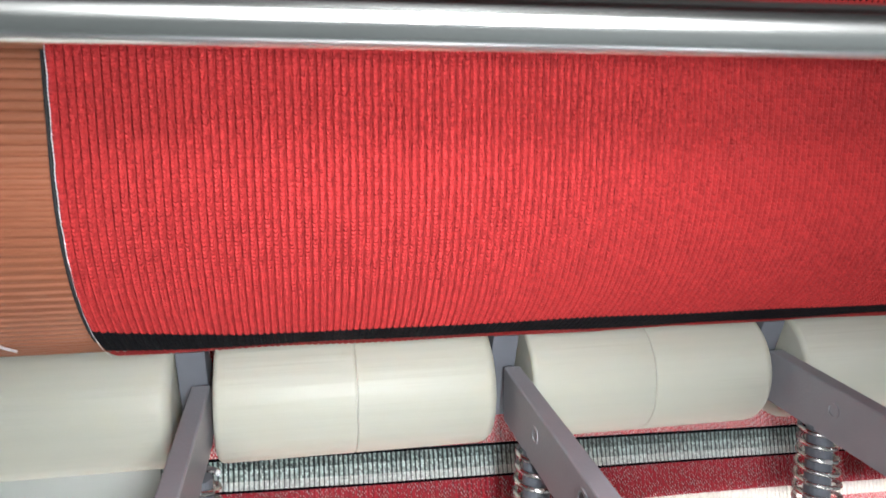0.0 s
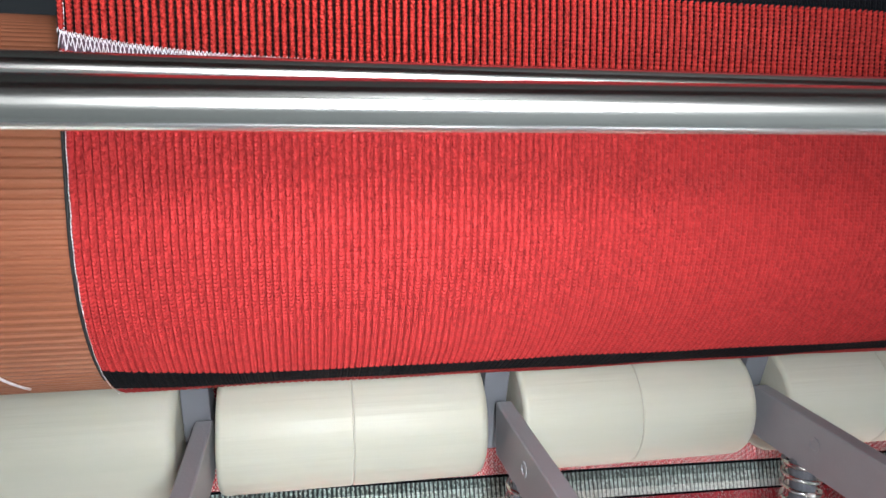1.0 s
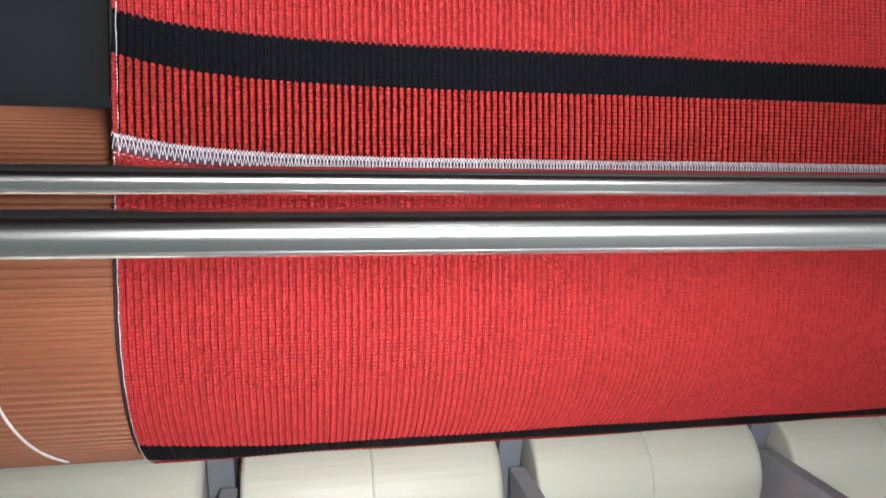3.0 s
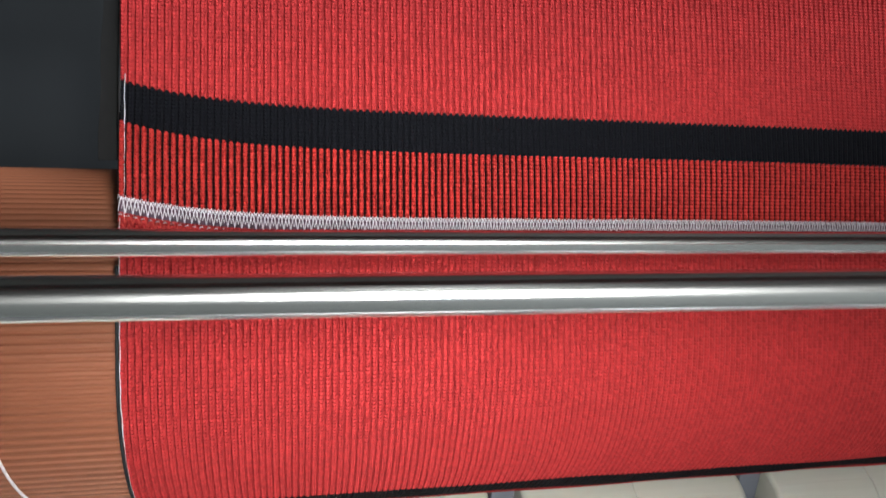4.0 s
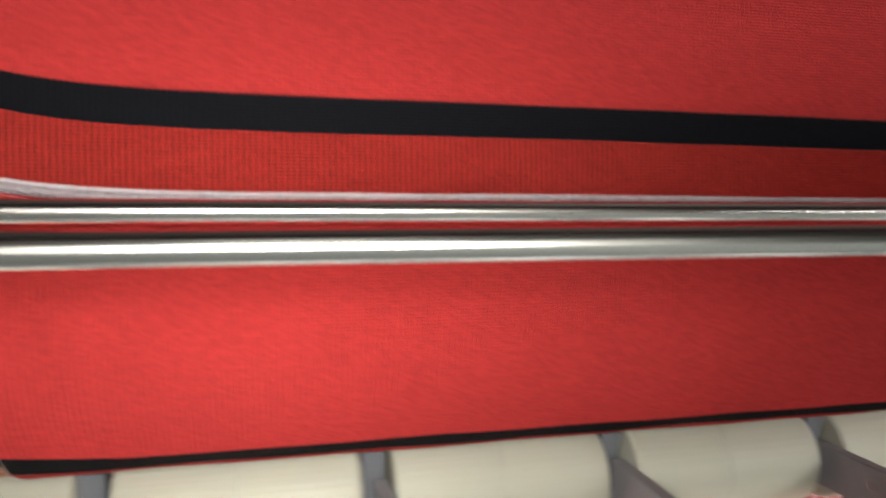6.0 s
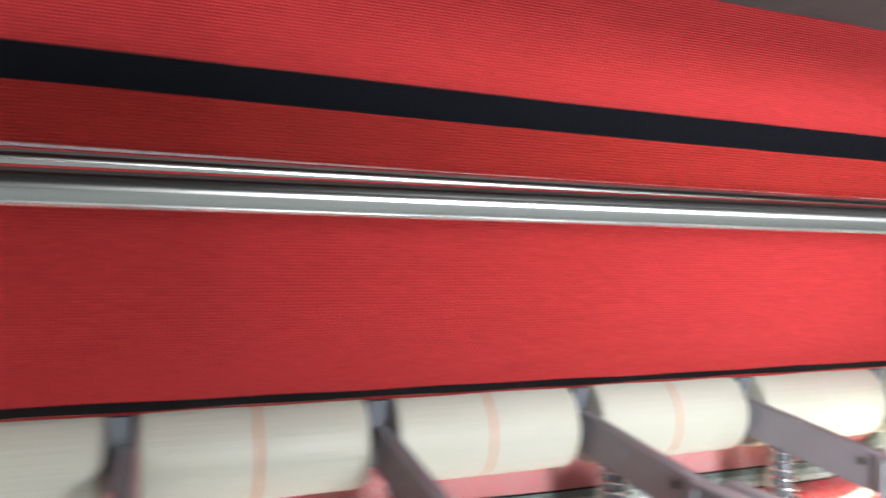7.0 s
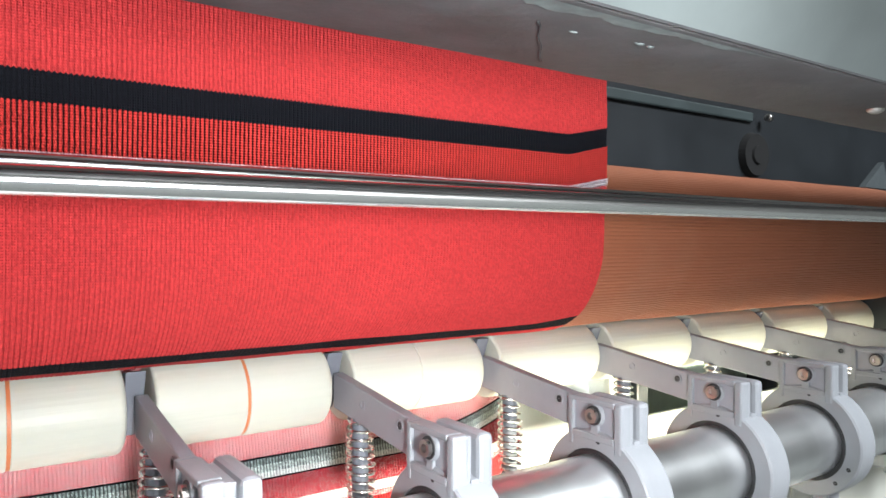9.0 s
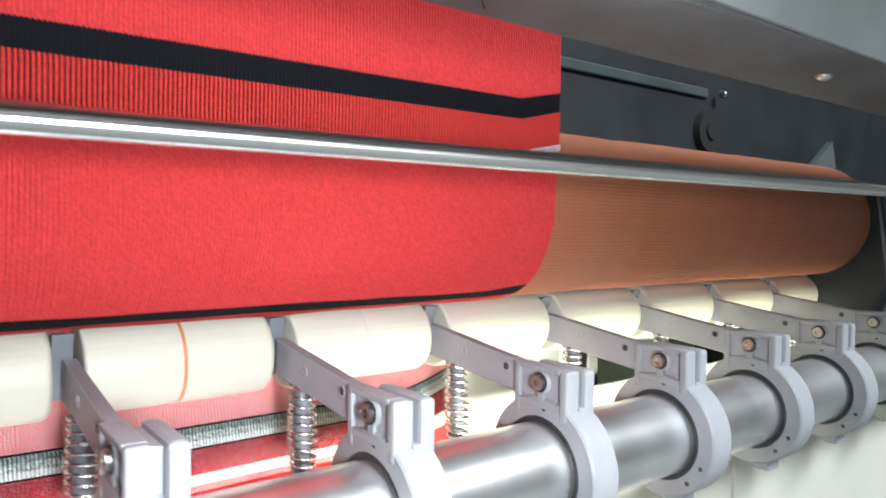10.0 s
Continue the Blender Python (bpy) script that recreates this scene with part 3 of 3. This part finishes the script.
def coil_spring():
    ob = thing("coil_spring", (0, 0, 0), "shiny coil spring on a grey pin under the grey lever", "spring", "springs under the levers")
    bm = bmesh.new()
    top, low, turns = -0.0485, -0.0890, 12
    pts = []
    for i in range(turns * 16 + 1):
        a = 2 * math.pi * i / 16
        f = i / (turns * 16)
        r = 0.0051 - 0.0006 * math.cos(2 * math.pi * f)
        pts.append((0.0024 + r * math.cos(a), 0.0285 - 0.002 * f + r * math.sin(a), top + (low - top) * f))
    add_tube(bm, pts, 0.0007, 7)
    part("wire", bm, spring_steel, ob)
    bm = bmesh.new()
    bmesh.ops.create_cone(bm, cap_ends=True, segments=20, radius1=0.0034, radius2=0.0034, depth=0.042, matrix=pose(0.0024, 0.0275, -0.070))
    part("pin", bm, hub_plastic, ob, "grey guide pin")
    bm = bmesh.new()
    bmesh.ops.create_cone(bm, cap_ends=True, segments=24, radius1=0.0068, radius2=0.0062, depth=0.004, matrix=pose(0.0024, 0.0265, -0.0915))
    part("foot", bm, dark_rubber, ob, "black foot")
    return ob


spring = coil_spring()
spring.location = (0, SHIFT, 0)
for k in range(-3, 13):
    if k:
        copy_thing(spring, pose(k * PITCH, SHIFT, 0))
ledge = thing("spring_ledge", (0, 0, 0), "narrow steel ledge that carries the springs", "metal rail")
bm = bmesh.new()
add_box(bm, -0.45, 1.05, 0.019, 0.0385, -0.0965, -0.0935, 0.0008)
part("strip", bm, bright_steel, ledge)

# ---- the knitted cloth ----
WALE = 0.00142
COURSE = 0.00085


def edge_rise(x):
    """How far the bands climb towards the cloth's side edges and sag between them."""
    f = np.clip((x - 0.08) / 0.34, 0.0, 1.0)
    return 0.0049 * np.exp(-(x - XL) / 0.017) + 0.0051 * np.clip((x - 0.5705) / (XR - 0.5705), 0.0, 1.0) - 0.0018 * f * f * (3 - 2 * f)


TOP_Z = 0.185
FLAT_END = TOP_Z - ROLL_Z


def cloth_points(s, lift):
    """Places (y, z) on the cloth's path at the arc lengths s from its top: straight down, then round the roller; lift: outwards."""
    z = TOP_Z - s
    y = (ROLL_Y - CLOTH_R) * np.clip((0.06 - z) / 0.04, 0.0, 1.0) - lift
    a = math.pi + (s - FLAT_END) / CLOTH_R
    r = CLOTH_R + lift
    flat = s <= FLAT_END
    return np.where(flat, y, ROLL_Y + r * np.cos(a)), np.where(flat, z, ROLL_Z + r * np.sin(a))


def cloth_point(s, lift):
    y, z = cloth_points(np.float64(s), lift)
    return float(y), float(z)


def s_of_z(z):
    return TOP_Z - z


def s_of_angle(deg):
    return FLAT_END + CLOTH_R * radians(deg - 180)


def stitch_relief(u, v):
    """Height of the plain stitch, 0 to 1: two slanting yarn legs to a wale."""
    d = np.abs(u % 1 - 0.5)
    bulge = 1 - (2 * ((v + 0.9 * d) % 1) - 1) ** 2
    leg = np.maximum(1 - (4 * (d - 0.25)) ** 2, np.where(d < 0.25, 0.5, 0.0))
    return leg * (0.3 + 0.7 * bulge)


def sheet(name, x, y, z, u, v, mat, parent, label):
    """A grid mesh from arrays of one shape, with u, v as its map."""
    rows, cols = x.shape
    me = bpy.data.meshes.new(name)
    me.vertices.add(rows * cols)
    me.vertices.foreach_set("co", np.stack([x, y, z], -1).astype(np.float32).ravel())
    q = (np.arange(rows - 1)[:, None] * cols + np.arange(cols - 1)[None, :]).ravel()
    idx = np.stack([q, q + cols, q + cols + 1, q + 1], -1).astype(np.int32).ravel()
    me.loops.add(len(idx))
    me.loops.foreach_set("vertex_index", idx)
    me.polygons.add(len(q))
    me.polygons.foreach_set("loop_start", np.arange(0, len(idx), 4, dtype=np.int32))
    me.update(calc_edges=True)
    me.materials.append(mat)
    lay = me.uv_layers.new(name="UVMap")
    lay.data.foreach_set("uv", np.stack([u, v], -1).reshape(-1, 2).astype(np.float32)[idx].ravel())
    me.polygons.foreach_set("use_smooth", np.ones(len(q), dtype=bool))
    ob = new(name, me)
    ob.parent = parent
    if label:
        ob["label"] = label
    return ob


WALES = round((XR - XL) / WALE)
FINE_WALES = 195


def cloth_band(name, s0, s1, n, mat, parent, lift=0.0, ribs=0.00022, loops=0.0, teeth=(0, 0), rise=(1, 1), label=""):
    """One band of the cloth between two arc lengths. ribs: height of the wales; loops: height of the single stitches; rise: how much each edge follows edge_rise."""
    if loops:
        n = math.ceil((s1 - s0) / COURSE * 4)
    w = np.concatenate([np.arange(FINE_WALES * 6) / 6, FINE_WALES + np.arange((WALES - FINE_WALES) * 4 + 1) / 4])
    x = XL + (XR - XL) * w / WALES
    er = edge_rise(x)
    tooth = np.cos(2 * math.pi * w)
    a = s0 - er * rise[0] + teeth[0] * tooth
    c = s1 - er * rise[1] + teeth[1] * tooth
    s = a[None, :] + (c - a)[None, :] * (np.arange(n + 1) / n)[:, None]
    u = np.broadcast_to(w, s.shape)
    xx = np.broadcast_to(x, s.shape)
    h = ribs * np.sin(math.pi * u) ** 2 + loops * stitch_relief(u, s / COURSE)
    h = h + 0.00012 * (np.sin(xx * 130 + 3 * np.sin(s * 60)) + np.sin(xx * 47 + s * 210 + 1.3))
    y, z = cloth_points(s, lift + h)
    return sheet(name, xx, y, z, u, s / COURSE, mat, parent, label)


cloth = thing("knitted_cloth", (0, 0, 0), "red ribbed knitted cloth with black bands running over the brown roller", "knitted fabric")
S_BLK0, S_BLK1 = s_of_z(0.0730), s_of_z(0.0640)
S_ST0, S_ST1 = s_of_z(0.0497), s_of_z(0.0466)
S_LB0, S_LB1 = s_of_angle(234.8), s_of_angle(247.5)
cloth_band("upper_backing", 0.0, s_of_z(0.112), 6, red_knit, cloth, rise=(0, 0))
cloth_band("upper_panel", s_of_z(0.112), S_BLK0, 26, red_knit, cloth, loops=0.00032, teeth=(0, 0.0003), rise=(0, 1))
cloth_band("black_band", S_BLK0, S_BLK1, 5, black_knit, cloth, loops=0.00016, ribs=0.0001, teeth=(0.0003, 0.0002), rise=(1, 1.1), label="black knitted band")
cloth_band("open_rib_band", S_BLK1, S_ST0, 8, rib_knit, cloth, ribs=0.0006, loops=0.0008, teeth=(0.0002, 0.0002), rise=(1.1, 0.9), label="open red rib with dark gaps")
cloth_band("seam_ground", S_ST0, S_ST1, 3, material("seam_ground", (0.085, 0.045, 0.07), 0.8, noise_scale=800, vary=0.4), cloth, lift=-0.0002, teeth=(0.0002, 0), rise=(0.9, 0.9), label="dark ground under the white stitches")
cloth_band("loop_band", S_ST1, s_of_z(0.0425), 3, red_knit, cloth, ribs=0.0004, rise=(0.9, 0.1), label="coarse red loops")
cloth_band("lower_panel", s_of_z(0.0425), S_LB0, 24, red_knit, cloth, loops=0.00032, rise=(0.1, 1.0))
cloth_band("lower_black_band", S_LB0, S_LB1, 5, black_knit, cloth, ribs=0.0001, rise=(1.0, 0.6), label="black knitted band")
cloth_band("selvedge_strip", S_LB1, s_of_angle(268), 8, red_knit, cloth, rise=(0.6, 0))


def seam_run(bm, rows, thick, lift):
    """A thread through (wale, depth) rows, depth 0 at the seam's top edge and 1 at its lower edge."""
    pts = []
    for w, d in rows:
        x = XL + min(w, WALES) * WALE
        pts.append((x, *cloth_point(S_ST0 + (S_ST1 - S_ST0) * d - 0.9 * float(edge_rise(x)), lift + 0.0001 * (1 - d))))
    add_tube(bm, pts, thick, 4)


# White seam: a close chain of loops on top, long crossing threads below it.
bm = bmesh.new()
for w in range(WALES):
    seam_run(bm, [(w, 1.0), (w + 0.22, 0.42), (w + 0.46, 0.02), (w + 0.54, 0.02), (w + 0.78, 0.42), (w + 1.0, 1.0)], 0.0001, 0.0006)
    seam_run(bm, [(w + 0.5, 0.75), (w + 0.72, 0.35), (w + 0.96, 0.0), (w + 1.04, 0.0), (w + 1.28, 0.35), (w + 1.5, 0.75)], 0.00007, 0.0007)
part("zigzag_stitching", bm, white_thread, cloth, "white zigzag stitching")
bm = bmesh.new()
for w in range(WALES * 2):
    seam_run(bm, [(0.5 * w + 0.02, 0.18), (0.5 * w + 0.10, -0.06), (0.5 * w + 0.26, -0.10), (0.5 * w + 0.36, 0.12)], 0.00008, 0.0008)
part("chain_stitching", bm, white_thread, cloth, "white chain stitching along the seam")
bm = bmesh.new()
for w in range(WALES):
    for row, dip in ((1.36, 0.30), (1.95, 0.26)):
        seam_run(bm, [(w, row + dip), (w + 0.2, row), (w + 0.5, row - dip), (w + 0.8, row), (w + 1.0, row + dip)], 0.00017, 0.0007)
part("loop_course", bm, red_thread, cloth, "rows of coarse red loops")
bm = bmesh.new()
for w in range(WALES):
    seam_run(bm, [(w + 0.1, 1.22), (w + 0.4, 1.14), (w + 0.6, 1.18)], 0.00009, 0.0009)
part("dash_stitching", bm, white_thread, cloth, "row of short white stitches")
# Selvedges: white beaded thread on the near edge, painted black shadow just past it.
bm = bmesh.new()
rng = random.Random(2)
s = s_of_z(0.0790)
while s < s_of_angle(248):
    x = XL + (0.0012 if s < s_of_z(0.05) else 0.0003) + 0.00005 * math.sin(s * 900)
    p = [(x + rng.uniform(-0.00005, 0.00005), *cloth_point(s + d, 0.0007)) for d in (0, 0.00028, 0.00055)]
    add_tube(bm, p, 0.00011 if s < s_of_angle(206) else 0.00005, 5)
    s += 0.0007
part("edge_thread", bm, white_thread, cloth, "white edge thread")
# Thin black line: narrow shadow beside the cloth edge, put in as shape.
bm = bmesh.new()
for x, sa, sb, r in ((XL - 0.0005, s_of_z(0.040), s_of_angle(236), 0.00038), (XL + 0.0001, s_of_z(0.185), s_of_z(0.05), 0.0004)):
    add_tube(bm, [(x, *cloth_point(sa + (sb - sa) * k / 60, -0.0004)) for k in range(61)], r, 6)
part("edge_shadow", bm, edge_shadow_black, cloth, "black line painted as shadow along the edge")

# Black strip painting the shadow that the cloth throws on the panel behind.
bm = bmesh.new()
prev = None
for k in range(25):
    z = TOP_Z - (TOP_Z - 0.062) * k / 24
    w = 0.0026 + 0.0022 * k / 24 + 0.0002 * math.sin(k * 1.7)
    row = [bm.verts.new((x, y, z)) for x, y in ((XL - w, 0.0035), (XL + 0.004, 0.0022), (XL + 0.004, 0.0032), (XL - w, 0.0045))]
    if prev:
        for a in range(4):
            bm.faces.new((prev[a], prev[(a + 1) % 4], row[(a + 1) % 4], row[a]))
    prev = row
part("cloth_shadow_strip", bm, shadow_knob_black, cloth, "black strip painted as the cloth edge shadow")

# The same cloth after the nip, hanging down over the guide plate.
tail = thing("hanging_cloth", (0, 0, 0), "red knitted cloth with silver and white stripes over the plate", "knitted fabric")


def tail_band(name, z0, z1, n, mat, label=""):
    w = np.arange(WALES * 4 + 1) / 4
    x = XL + (XR - XL) * w / WALES
    droop = 0.0086 * np.clip(1 - (x - XL) / 0.42, 0.0, 1.0)
    # the far corner is pulled up
    droop = droop + 0.010 * np.clip((x - (XR - 0.045)) / 0.045, 0.0, 1.0) ** 1.5
    za = z0 + (droop if z0 < -0.05 else 0 * x)
    zb = z1 + (droop if z1 < -0.05 else 0 * x)
    z = za[None, :] + (zb - za)[None, :] * (np.arange(n + 1) / n)[:, None]
    u = np.broadcast_to(w, z.shape)
    xx = np.broadcast_to(x, z.shape)
    h = 0.0002 * (1 - np.abs(2 * (u % 1) - 1) ** 2) + 0.0005 * (np.sin(xx * 38 + z * 90) + np.sin(xx * 17 - z * 60 + 2.0))
    y = np.where(z > -0.059, 0.0585 + 0.0185 * np.clip((-0.0248 - z) / 0.0342, 0.0, 1.0) ** 0.12, 0.0770 + (z + 0.0590) * 0.2985)
    sheet(name, xx, y - 0.0016 - h, z, u, -z / (COURSE * 0.8), mat, tail, label)


tail_band("pink_panel", -0.0252, -0.0708, 12, pink_knit, "red knit flecked with white")
tail_band("dark_line", -0.0708, -0.0716, 1, black_knit, "thin black line")
tail_band("black_silver_band", -0.0716, -0.0742, 3, lurex_knit, "black band with silver yarn")
tail_band("teal_silver_band", -0.0742, -0.0772, 3, teal_knit, "grey-green band with silver yarn")
tail_band("silver_band", -0.0772, -0.0796, 3, silver_knit, "silver knitted band")
tail_band("dark_line", -0.0796, -0.0803, 1, black_knit, "thin black line")
tail_band("glitter_panel", -0.0803, -0.0900, 5, glitter_knit, "red glitter knit with its glints painted white")
tail_band("white_band", -0.0900, -0.0940, 2, white_knit, "white knitted band")
tail_band("flecked_band", -0.0940, -0.0965, 2, pink_knit, "red knit flecked with white")
tail_band("lower_panel", -0.0965, -0.1880, 10, red_knit)

# Loose white thread lying on the rubber roller.
thread = thing("loose_thread", (0, 0, 0), "loose white thread lying on the brown roller", "thread")
bm = bmesh.new()
pts = []
for k in range(25):
    f = k / 24
    a = radians(196 + 46 * f)
    x = -0.0392 + 0.0012 * math.sin(3 * f) + 0.0085 * f ** 2.6
    pts.append((x, ROLL_Y + (ROLL_R + 0.0004) * math.cos(a), ROLL_Z + (ROLL_R + 0.0004) * math.sin(a)))
add_tube(bm, pts, 0.0003, 6)
part("strand", bm, white_thread, thread)
